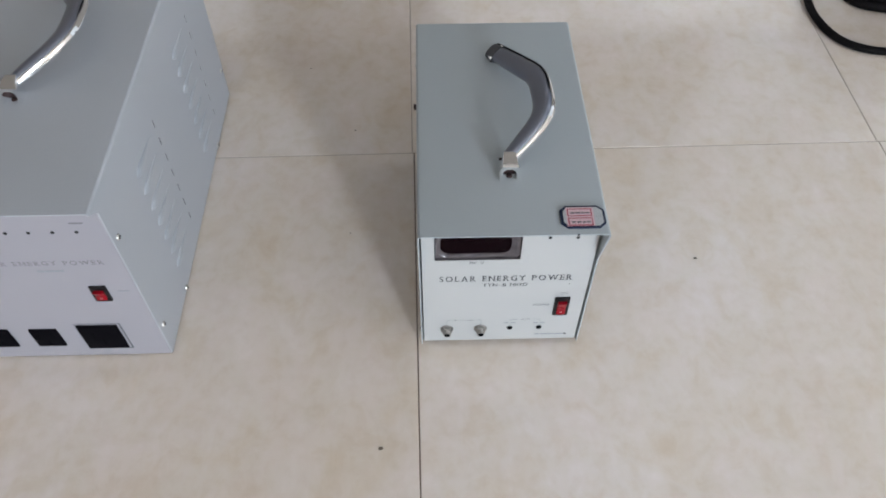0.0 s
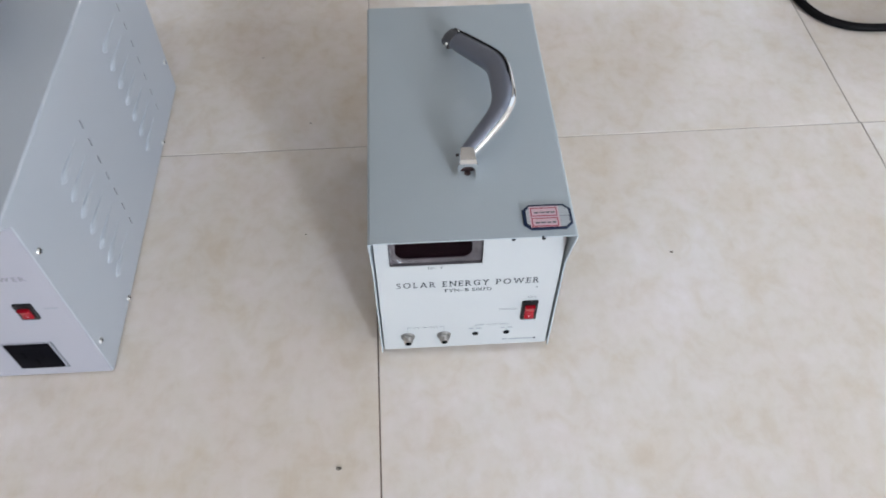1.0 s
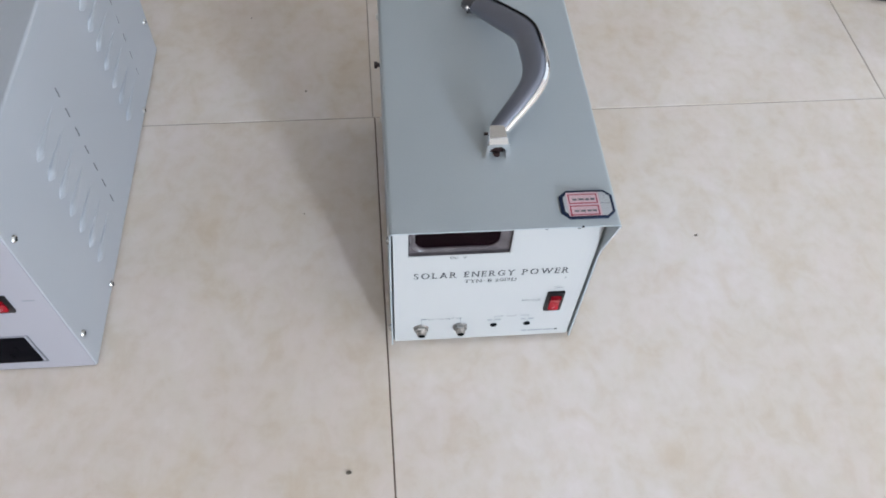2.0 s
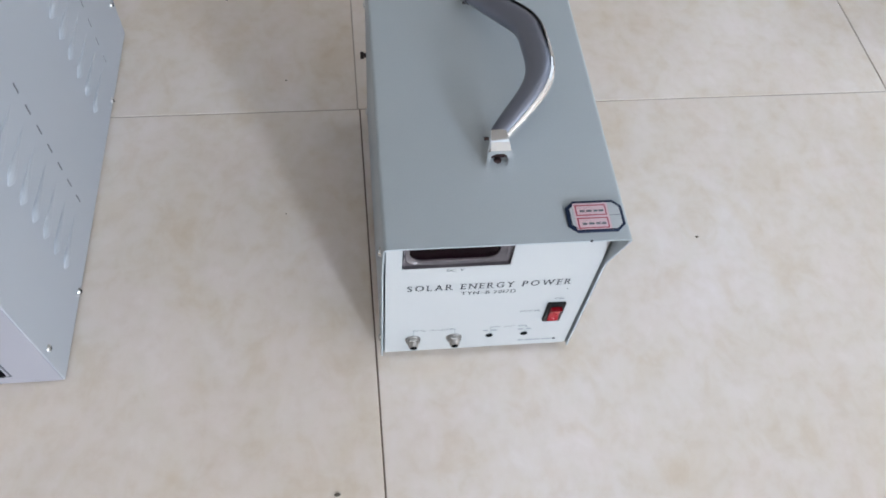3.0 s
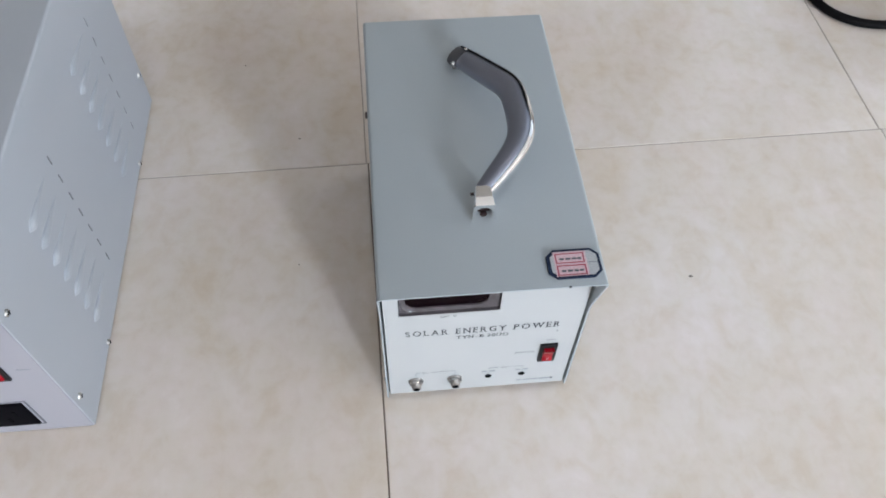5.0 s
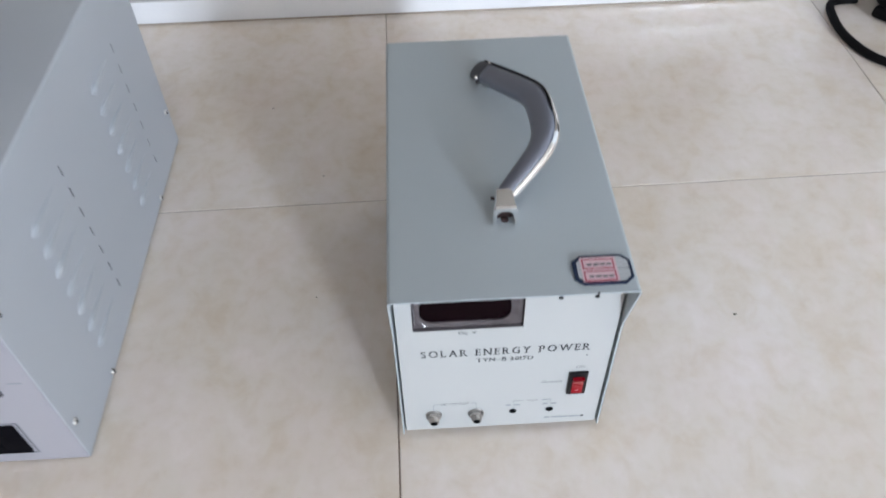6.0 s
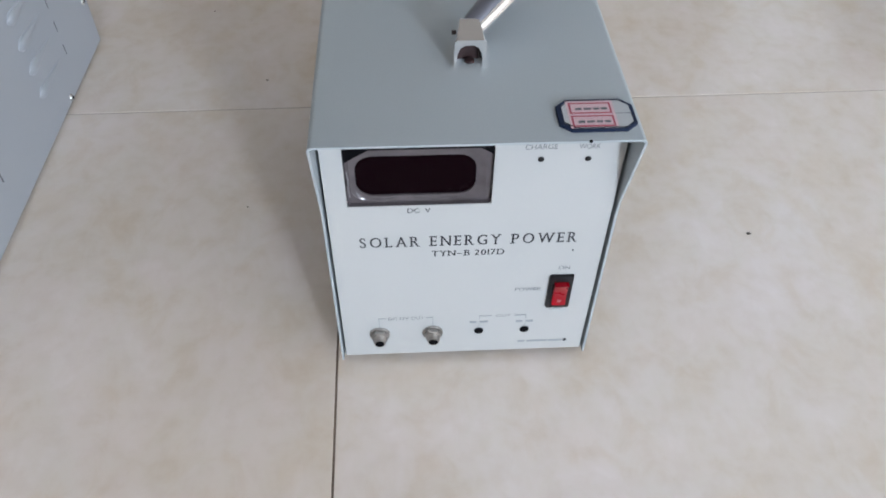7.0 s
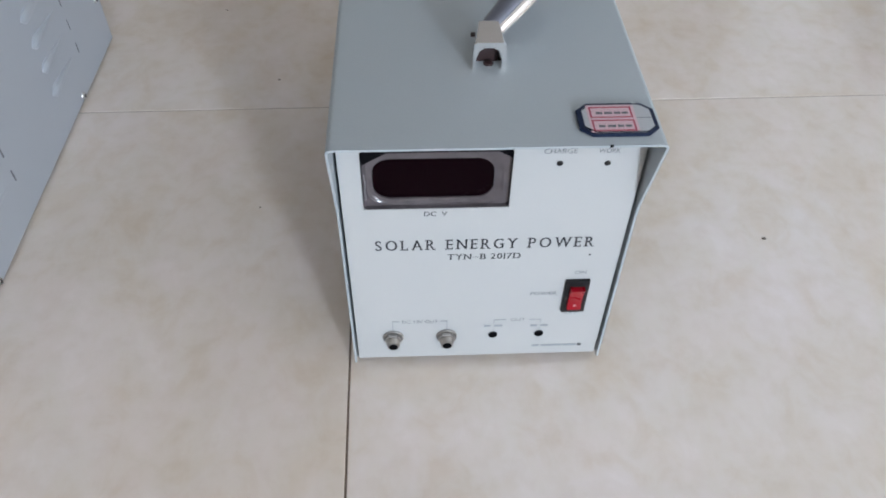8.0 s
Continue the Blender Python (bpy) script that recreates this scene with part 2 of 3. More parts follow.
# where the strokes of a capital end: (part of its width, part of its height, reach to its left, reach to its right, reach down, reach up)
STEM_LOW, STEM_HIGH = (0.07, 0.0, 0.19, 0.20, 0.0, 0.0), (0.07, 1.0, 0.19, 0.16, 0.0, 0.0)
SERIFS = {
    "S": ((0.90, 0.86, 0, 0, 0.12, 0.10), (0.08, 0.14, 0, 0, 0.10, 0.12)), "L": (STEM_LOW, STEM_HIGH, (0.97, 0.0, 0, 0, 0.0, 0.24)),
    "A": ((0.04, 0.0, 0.12, 0.14, 0, 0), (0.95, 0.0, 0.16, 0.12, 0, 0)), "R": (STEM_LOW, STEM_HIGH, (0.93, 0.0, 0.08, 0.16, 0, 0)),
    "E": (STEM_LOW, STEM_HIGH, (0.96, 0.0, 0, 0, 0, 0.24), (0.94, 1.0, 0, 0, 0.22, 0), (0.78, 0.52, 0, 0, 0.10, 0.10)),
    "N": (STEM_LOW, (0.07, 1.0, 0.16, 0.06, 0, 0), (0.94, 1.0, 0.13, 0.13, 0, 0)), "G": ((0.92, 0.44, 0.16, 0.12, 0, 0), (0.88, 0.86, 0, 0, 0.12, 0.10)),
    "Y": ((0.05, 1.0, 0.13, 0.15, 0, 0), (0.95, 1.0, 0.15, 0.13, 0, 0), (0.5, 0.0, 0.15, 0.15, 0, 0)), "P": (STEM_LOW, STEM_HIGH),
    "W": ((0.04, 1.0, 0.13, 0.15, 0, 0), (0.96, 1.0, 0.15, 0.13, 0, 0)), "T": ((0.5, 0.0, 0.15, 0.15, 0, 0), (0.03, 1.0, 0, 0, 0.2, 0), (0.97, 1.0, 0, 0, 0.2, 0)),
    "B": (STEM_LOW, STEM_HIGH), "D": (STEM_LOW, STEM_HIGH), "1": ((0.75, 0.0, 0.12, 0.12, 0, 0),),
}


def serif_lettering(text, x0, x1, zc, cap, parent, mat, y=0.0, gap=0.40, space=0.66, name="lettering"):
    """Printed roman capitals on a panel facing -y: thin cross strokes, stout stems and serifs; gap and space in capital heights."""
    def outline(char):
        curve = bpy.data.curves.new("scratch_text", "FONT")
        curve.body, curve.size, curve.offset = char, 1.0, -0.010
        scratch = new("scratch_text", curve)
        bpy.context.view_layer.update()
        me = bpy.data.meshes.new_from_object(scratch.evaluated_get(bpy.context.evaluated_depsgraph_get()))
        bpy.data.objects.remove(scratch)
        bpy.data.curves.remove(curve)
        co = np.empty(len(me.vertices) * 3)
        me.vertices.foreach_get("co", co)
        faces = [tuple(p.vertices) for p in me.polygons]
        bpy.data.meshes.remove(me)
        return co.reshape(-1, 3)[:, :2], faces

    shapes = {c: outline(c) for c in sorted(set(text) - {" "})}
    high = np.ptp(shapes["E" if "E" in shapes else "T"][0][:, 1])
    at, placed = 0.0, []
    for c in text:
        if c == " ":
            at += space
            continue
        co, faces = shapes[c]
        wide = 0.86 * np.ptp(co[:, 0]) / high
        placed.append((c, at, wide))
        at += wide + gap
    scale = (x1 - x0) / (at - gap)
    bm = bmesh.new()

    def put(x, z, lift):
        return bm.verts.new((x0 + x * scale, y - 0.00012 - lift, zc + (z - 0.5) * cap))

    for c, start, wide in placed:
        co, faces = shapes[c]
        low = co[:, 0].min()
        base = 0.0 if c == "\u2013" else co[:, 1].min()
        tall = high if c == "\u2013" else np.ptp(co[:, 1])
        for shift, lift in ((-0.030, 0.0), (0.0, 0.00003), (0.030, 0.00006)):
            verts = [put(start + 0.86 * (px - low) / high + shift, (pz - base) / tall, lift) for px, pz in co]
            for f in faces:
                bm.faces.new([verts[i] for i in f])
        for k, (fx, fz, left, right, down, up) in enumerate(SERIFS.get(c, ())):
            px, lift = start + fx * wide, 0.00009 + 0.00003 * k
            if left or right:
                lo, hi = (fz, fz + 0.085) if fz < 0.5 else (fz - 0.085, fz)
                corners = ((px - left, lo), (px + right, lo), (px + right, hi), (px - left, hi))
            else:
                corners = ((px - 0.03, fz - down), (px + 0.03, fz - down), (px + 0.03, fz + up), (px - 0.03, fz + up))
            bm.faces.new([put(a, b, lift) for a, b in corners])
    return part(name, bm, mat, parent)


def bar(x0, x1, z0, z1, parent, mat, name="print_bar", y=0.0):
    return part(name, block(x0, x1, y - 0.0003, y + 0.0004, z0, z1), mat, parent)


def screw(name, centre, parent, axis, r=0.0035, mat=None):
    """Pan-head screw with a cross recess."""
    if axis == "x":
        head = part(name, turned([(r, 0), (r * 0.95, 0.0008), (r * 0.7, 0.0016), (r * 0.3, 0.002)], centre, "x", 16), mat or STEEL, parent, smooth=True)
        x, y, z = centre
        x += 0.0019
        bm = block(x - 0.0004, x + 0.0003, y - r * 0.55, y + r * 0.55, z - 0.0004, z + 0.0004)
        block(x - 0.0004, x + 0.00032, y - 0.0004, y + 0.0004, z - r * 0.55, z + r * 0.55, bm=bm)
        part("cross_recess", bm, HOLE, head)
        return head
    bm = turned([(r, 0), (r * 0.95, -0.0008), (r * 0.7, -0.0016), (r * 0.3, -0.002)], centre, "x", 16)
    return part(name, bm, mat or STEEL, parent, smooth=True)


# ---- setting ----
def wall(name, label, x0, x1, y0, y1, z0=0.0, z1=HIGH, holes=(), mat=None):
    """Wall with thickness; holes are (a0, a1, z0, z1) along its long way."""
    bm = bmesh.new()
    along_x = (x1 - x0) > (y1 - y0)
    a0, a1 = (x0, x1) if along_x else (y0, y1)

    def piece(p0, p1, q0, q1):
        if p1 - p0 > 1e-4 and q1 - q0 > 1e-4:
            if along_x:
                block(p0, p1, y0, y1, q0, q1, bm=bm)
            else:
                block(x0, x1, p0, p1, q0, q1, bm=bm)

    at = a0
    for h0, h1, k0, k1 in sorted(holes):
        piece(at, h0, z0, z1)
        piece(h0, h1, z0, k0)
        piece(h0, h1, k1, z1)
        at = h1
    piece(at, a1, z0, z1)
    return tagged(part(name, bm, mat or WALL), label, "wall", kind="structure")


wall("wall_north", "dull brown-grey wall behind the units", X0, 0.50, Y1, Y1 + 0.2, mat=DARK_WALL)
wall("wall_north_east", "pale grey painted wall beside the brown-grey one", 0.50, X1, Y1, Y1 + 0.2, mat=GREY_WALL)
wall("wall_south", "plain white painted wall with one window opening", X0, X1, Y0 - 0.2, Y0, holes=(WINDOW,))
wall("wall_east", "plain white painted side wall", X1, X1 + 0.2, Y0 - 0.2, Y1 + 0.2)
wall("wall_west", "plain white painted side wall", X0 - 0.2, X0, Y0 - 0.2, Y1 + 0.2)
tagged(part("ceiling", block(X0 - 0.2, X1 + 0.2, Y0 - 0.2, Y1 + 0.2, HIGH, HIGH + 0.15), CEILING), "plain white painted ceiling", "ceiling", kind="structure")
tagged(part("ground", block(-30, 30, -30, 30, -0.4, -0.2), GROUT), "bare dark ground outside the room", "ground", kind="structure")

# skirting: glossy white rail with a dark bottom joint and a groove
skirting = thing("baseboard", 0, Y1, 0, "glossy white skirting rail with dark bottom joint along the wall", "skirting", kind="structure")
part("rail", block(X0, X1, -0.014, 0.0, 0.003, 0.036, 0.002, 2), RAIL, skirting, smooth=True)
part("upper_rail", block(X0, X1, -0.010, 0.0, 0.040, 0.095, 0.002, 2), RAIL, skirting, smooth=True)
part("joint", block(X0, X1, -0.0125, -0.001, 0.0003, 0.0032), GROUT, skirting)
part("groove", block(X0, X1, -0.004, 0.0, 0.0355, 0.0405), GROUT, skirting)


# ---- power units ----
def cover_sheet(wide, high, deep, front, lip, thick=0.0012, radius=0.003):
    """Folded sheet cover: top and two sides; front(z) gives how far the sheet reaches forward at a height."""
    outer, inner = [], []
    levels = [lip, lip + 0.4 * (high - lip), 0.135, 0.146, 0.16, 0.175, 0.224, high - radius]
    levels = sorted({round(v, 5) for v in levels if v <= high - radius})
    for z in levels:
        outer.append((0.0, z))
        inner.append((thick, z))
    for i in range(1, 6):
        a = math.pi - math.pi / 2 * i / 6
        outer.append((radius + radius * math.cos(a), high - radius + radius * math.sin(a)))
        q = radius - thick
        inner.append((radius + q * math.cos(a), high - radius + q * math.sin(a)))
    outer.append((radius, high))
    inner.append((radius, high - thick))
    outer += [(wide - x, z) for x, z in reversed(outer)]
    inner += [(wide - x, z) for x, z in reversed(inner)]
    bm = bmesh.new()
    sets = [[bm.verts.new((x, y if y is not None else front(zo), z)) for (x, z), (_, zo) in zip(line, outer)]
            for line in (outer, inner) for y in (None, deep)]
    of, ob, nf, nb = sets
    for i in range(len(outer) - 1):
        for a, b in ((of, ob), (nb, nf), (nf, of), (ob, nb)):
            bm.faces.new((a[i], a[i + 1], b[i + 1], b[i]))
    for i in (0, -1):
        bm.faces.new((of[i], ob[i], nb[i], nf[i]))
    return bm


def plate_with_hole(x0, x1, z0, z1, hole, thick):
    hx0, hx1, hz0, hz1 = hole
    xs, zs = [x0, hx0, hx1, x1], [z0, hz0, hz1, z1]
    bm = bmesh.new()
    grid = {(i, k, s): bm.verts.new((xs[i], s * thick, zs[k])) for i in range(4) for k in range(4) for s in (0, 1)}
    for i in range(3):
        for k in range(3):
            if (i, k) == (1, 1):
                continue
            for s in (0, 1):
                bm.faces.new([grid[q] for q in ((i, k, s), (i + 1, k, s), (i + 1, k + 1, s), (i, k + 1, s))])
    rim = [(0, 0), (1, 0), (2, 0), (3, 0), (3, 1), (3, 2), (3, 3), (2, 3), (1, 3), (0, 3), (0, 2), (0, 1)]
    ring = [(1, 1), (2, 1), (2, 2), (1, 2)]
    for loop in (rim, ring):
        for a, b in zip(loop, loop[1:] + loop[:1]):
            bm.faces.new([grid[q] for q in ((*a, 0), (*b, 0), (*b, 1), (*a, 1))])
    return bm


def carry_handle(unit, cx, y0, y1, ztop, lean, rise, half):
    """Arched grip leaning to one side between two open-ended chrome end caps, with chrome edging and its dark
    reflection painted on.
    """
    handle = new("handle")
    handle.parent = unit
    tagged(handle, "arched chrome carrying handle leaning to one side")
    up = Vector((math.sin(lean), 0, math.cos(lean)))
    side = Vector((math.cos(lean), 0, -math.sin(lean)))
    ya, yb = y0 + 0.0165, y1 - 0.0135
    # side view: a short steep front leg, a level top and a longer rear leg, with soft bends
    bends = ((0.0, 0.0), (0.205, 0.89), (0.32, 1.02), (0.60, 0.97), (1.05, -0.09))
    line = []
    for (a, ra), (b, rb) in zip(bends, bends[1:]):
        n = max(2, round((b - a) * 48))
        line += [Vector((ya + (yb - ya) * (a + (b - a) * k / n), rise * (ra + (rb - ra) * k / n))) for k in range(n)]
    line.append(Vector((ya + (yb - ya) * 1.05, rise * -0.09)))
    for _ in range(13):
        line = [line[0]] + [(line[i - 1] + line[i] * 2 + line[i + 1]) / 4 for i in range(1, len(line) - 1)] + [line[-1]]
    base = Vector((cx, 0, ztop + 0.011))
    rings, edge, dark_reflections = [], [], []
    steps = len(line) - 1
    for i, (y, r) in enumerate(line):
        s = -1 + 2 * i / steps
        way = line[min(i + 1, steps)] - line[max(i - 1, 0)]
        out = (up - Vector((0, way.y / way.x, 0))).normalized()
        c = base + Vector((0, y, 0)) + up * r
        w = half * (0.66 + 0.34 * (1 - abs(s) ** 4)) if s < 0 else half * (1 - 0.16 * s ** 3)
        t = 0.0062 * (0.8 + 0.2 * (1 - abs(s) ** 4))
        ring = []
        for j in range(16):
            a = 2 * math.pi * j / 16
            p, q = math.cos(a), math.sin(a)
            ring.append(c + side * (t * math.copysign(abs(p) ** 0.9, p)) + out * (w * math.copysign(abs(q) ** 0.85, q)))
        rings.append(ring)
        e = c + out * (w + 0.0002) + side * 0.0010
        lip = [e + side * (0.0030 * math.cos(a)) + out * (0.0016 * math.sin(a)) for a in (math.pi * k / 4 for k in range(8))]
        # black strip paints the dark reflection along the rear of the edging
        e = c + out * (w + 0.0001) - side * 0.0030
        thin = max(0.15, min(1.0, (i - steps / 3) / 7))
        dark_reflection = [e + side * (0.0011 * thin * math.cos(a)) + out * (0.0010 * thin * math.sin(a)) for a in (math.pi * k / 3 for k in range(6))]
        edge.append(lip)
        dark_reflections.append(dark_reflection)
    # plated collar round the rear end of the grip
    collar = []
    for k, grow in ((-4, 1.06), (-3, 1.12), (-1, 1.12), (-1, 0.6)):
        c = sum(rings[k], Vector()) / 16
        collar.append([c + (p - c) * grow + (rings[-1][0] - rings[-2][0]) * (0.6 if k == -1 else 0.0) for p in rings[k]])
    part("collar", loft(collar), END_PLATE, handle, "dull dark grey end collar", smooth=True)
    for sign in (-1, 1):
        knob = rings[-3][4 if sign > 0 else 12] - side * 0.0026 - (rings[-3][4] - rings[-3][12]) * (0.04 * sign)
        bm = bmesh.new()
        bmesh.ops.create_uvsphere(bm, u_segments=12, v_segments=8, radius=0.0021)
        bmesh.ops.translate(bm, verts=bm.verts, vec=knob)
        part("pin_end", bm, CHROME, handle, "bright round pin end", smooth=True)
    part("grip", loft(rings), GRIP, handle, "worn grey chrome grip", smooth=True)
    part("edging", loft(edge), CHROME, handle, "thin bright chrome edging", smooth=True)
    part("dark_reflection", loft(dark_reflections[steps // 3:]), BLACK, handle, "thin black strip painting the dark reflection along the grip", smooth=True)
    for name, ys, d, tall in (("end_cap", y0, 1, 1.0), ("end_cap", y1, -1, 0.42)):
        # open-fronted hood: an upside-down channel, wide and low at the outer end, narrow and high at the grip
        bm = bmesh.new()
        rows = []
        for k in range(7):
            f = k / 6
            y = ys + d * (0.0160 * f + 0.0006)
            w = (0.0087 - 0.0023 * f) * (0.6 + 0.4 * tall)
            h = tall * (0.0150 + 0.0030 * math.sin(f * math.pi / 2))
            roof = [(-w, 0.0), (-w * 0.98, h * 0.72), (-w * 0.94, h * 0.92), (-w * 0.80, h), (w * 0.80, h), (w * 0.94, h * 0.92), (w * 0.98, h * 0.72), (w, 0.0)]
            vault = [(-w, 0.0), (-w * 0.96, h * 0.55), (-w * 0.74, h * 0.86), (-w * 0.35, h), (w * 0.35, h), (w * 0.74, h * 0.86), (w * 0.96, h * 0.55), (w, 0.0)]
            back = d * -0.0016 * (1 - f)
            shell = [(cx + 0.0006 + x, y + back * (1 - z / h), ztop + z) for x, z in roof]
            wi, hi = w - 0.0019, h - 0.0030
            hollow = [(cx + 0.0002 + x / w * wi, y + back * (1 - z / h), ztop + z / h * hi) for x, z in vault]
            rows.append(shell + hollow[::-1])
        loft(rows, bm=bm, caps=True)
        cap = part(name, bm, CHROME, handle, "bright chrome end cap", smooth=True)
        ye = ys + d * 0.0070
        part("back_stop", block(cx - 0.0056, cx + 0.0056, min(ye, ye + d * 0.0015), max(ye, ye + d * 0.0015), ztop, ztop + 0.0125 * tall), LINING, cap)
        part("rivet", turned([(0.0028, 0.0), (0.0026, 0.001), (0.0016, 0.0016)], (cx + 0.0005, ys + d * 0.0045, ztop + 0.0002), "z", 14), LINING, cap, smooth=True)
        part("hinge_pin", turned([(0.0012, -0.0085 * (0.72 + 0.28 * tall)), (0.0012, 0.0085 * (0.72 + 0.28 * tall))], (cx, ys + d * 0.0150, ztop + 0.011 * tall), "x", 10), LINING, cap, smooth=True)
    return handle


def rocker_switch(unit, x0, x1, z0, z1, y=0.0):
    holder = part("power_switch", block(x0, x1, y - 0.0022, y + 0.001, z0, z1, 0.0008, 2), BLACK, unit, "black rocker switch with red rocker", smooth=True)
    mx, mz, hw, hh = (x0 + x1) / 2, (z0 + z1) / 2, (x1 - x0) / 2 - 0.0030, (z1 - z0) / 2 - 0.0050
    rings = []
    for k in range(9):
        f = -1 + k / 4
        bulge = 0.0032 + 0.0018 * f * f + 0.0010 * f
        z = mz + hh * f
        rings.append([(mx - hw, y - 0.0018, z), (mx - hw, y - bulge + 0.0004, z), (mx - hw + 0.0006, y - bulge, z), (mx + hw - 0.0006, y - bulge, z), (mx + hw, y - bulge + 0.0004, z), (mx + hw, y - 0.0018, z)])
    part("rocker", loft(rings), RED, holder, "glossy red rocker", smooth=True)
    bm = bmesh.new()
    ring = [[(mx + r * math.cos(a), y - 0.0037, mz - hh * 0.62 + r * math.sin(a)) for a in (math.pi * i / 8 for i in range(16))] for r in (0.0008, 0.0011)]
    loft(ring, caps=False, bm=bm)
    part("off_mark", bm, PAPER, holder)
    return holder


def dc_socket(unit, x, z):
    socket = part("dc_socket", turned([(0.0066, 0.0), (0.0066, 0.0010), (0.0062, 0.0015)], (x, 0, z), "-y", 28), NICKEL, unit, "dull nickel power socket", smooth=True)
    part("nut", turned([(0.0056, 0.0014), (0.0058, 0.0018), (0.0058, 0.0036), (0.0053, 0.0041)], (x, 0, z), "-y", 6), NICKEL, socket)
    prof = []
    for k in range(4):
        prof += [(0.0042, 0.0040 + k * 0.0009), (0.0039, 0.00445 + k * 0.0009)]
    part("thread", turned(prof + [(0.0037, 0.0080), (0.0030, 0.0082)], (x, 0, z), "-y", 24), NICKEL, socket, smooth=True)
    part("bore", turned([(0.0029, 0.0080), (0.0029, 0.00835)], (x, 0, z), "-y", 20), HOLE, socket)
    return socket


def power_unit():
    """The small solar power unit."""
    wide, high, deep = 0.162, 0.201, 0.272
    unit = thing("solar_power_unit", -0.003, 0.0, 0.0, "small grey metal solar power unit with white front panel", "power unit")

    def front(z):
        if z >= 0.199:
            return -0.0185
        return -0.0022 - 0.0163 * max(0.0, min(1.0, (z - 0.142) / 0.057))

    part("cover", cover_sheet(wide, high, deep, front, 0.005), COVER, unit, "grey powder-coated folded metal cover", smooth=True)
    part("back_panel", block(0.0016, wide - 0.0016, deep - 0.004, deep - 0.002, 0.006, high - 0.0016), COVER, unit)
    part("base_plate", block(0.0016, wide - 0.0016, 0.002, deep - 0.004, 0.006, 0.0075), COVER, unit)
    for fx in (0.022, wide - 0.022):
        for fy in (0.030, deep - 0.03):
            part("foot", turned([(0.008, 0.0), (0.0085, 0.001), (0.0075, 0.0062)], (fx, fy, 0.0), "z", 16), RUBBER, unit, "black rubber foot", smooth=True)

    face = new("front_panel")
    face.parent = unit
    face.location = (0.003, 0, 0)
    tagged(face, "blue-white printed front panel")
    part("plate", plate_with_hole(-0.0002, 0.1560, 0.007, 0.1985, (0.0112, 0.0889, 0.1440, 0.1846), 0.002), PANEL, face)
    # voltage meter set in the opening
    def rounded(x0, x1, z0, z1, rad, y):
        out = []
        for cx, cz, start in ((x1 - rad, z1 - rad, 0), (x0 + rad, z1 - rad, 90), (x0 + rad, z0 + rad, 180), (x1 - rad, z0 + rad, 270)):
            out += [(cx + rad * math.cos(radians(start + 15 * k)), y, cz + rad * math.sin(radians(start + 15 * k))) for k in range(7)]
        return out

    steps = [rounded(0.0114, 0.0887, 0.1442, 0.1846, 0.0020, 0.0003), rounded(0.0116, 0.0885, 0.1444, 0.1844, 0.0022, 0.0030),
             rounded(0.0138, 0.0852, 0.1458, 0.1806, 0.0088, 0.0027), rounded(0.0148, 0.0838, 0.1466, 0.1790, 0.0095, 0.0038),
             rounded(0.0166, 0.0802, 0.1482, 0.1758, 0.0092, 0.0040), rounded(0.0170, 0.0798, 0.1486, 0.1754, 0.0088, 0.0075)]
    part("meter_bezel", loft(steps, caps=False), BEZEL, face, "smoky grey meter bezel", smooth=True)
    part("meter_lens", block(0.0160, 0.0808, 0.0050, 0.0085, 0.1476, 0.1766), LENS, face, "dark unlit meter window")
    for x, s, k in ((0.0116, 1, 0.017), (0.0885, -1, 0.011)):
        tri = [(x, 0.1845), (x + s * k, 0.1845), (x, 0.1845 - k * 0.62)]
        part("bezel_corner", loft([[(px, 0.0014, pz) for px, pz in tri], [(px, 0.0024, pz) for px, pz in tri]]), HOLE, face)
    # curled edge of the clear film left on the meter
    curl = [[(0.0122 + 0.0003 * math.sin(1.6 * k), 0.0022 - 0.0010 * math.sin(math.pi * k / 7), 0.1490 + 0.0026 * k),
             (0.0131 + 0.0003 * math.sin(1.6 * k + 0.7), 0.0026, 0.1488 + 0.0026 * k)] for k in range(8)]
    part("film_edge", loft(curl, closed=False, caps=False), FILM, face, "curled glossy edge of clear film", smooth=True)
    # black strip paints the hood's shade across the top of the meter opening
    part("painted_top_shade", block(0.0118, 0.0883, 0.0016, 0.0026, 0.1818, 0.1845), HOLE, face)
    serif_lettering("SOLAR ENERGY POWER", 0.0160, 0.1390, 0.1157, 0.0080, face, INK)
    serif_lettering("TYN\u2013B 2017D", 0.0567, 0.0984, 0.1052, 0.0046, face, INK, gap=0.24, space=0.36)
    lettering("DC  V", 0.0434, 0.0559, 0.1403, 0.0034, face, INK, weight=0.004)
    lettering("CHARGE", 0.1039, 0.1206, 0.1828, 0.0032, face, FAINT_INK)
    lettering("WORK", 0.1315, 0.1425, 0.1825, 0.0032, face, FAINT_INK)
    lettering("ON", 0.1322, 0.1390, 0.0892, 0.0032, face, FAINT_INK)
    lettering("POWER", 0.1076, 0.1237, 0.0702, 0.0030, face, FAINT_INK)
    lettering("OFF", 0.1309, 0.1390, 0.0505, 0.0028, face, FAINT_INK)
    lettering("DC 12V OUT", 0.0290, 0.0515, 0.0449, 0.0030, face, FAINT_INK)
    for x, z in ((0.1127, 0.1746), (0.1372, 0.1742)):
        part("indicator", turned([(0.0017, -0.0006), (0.0017, 0.0003), (0.0011, 0.0006)], (x, 0, z), "-y", 16), BLACK, face)
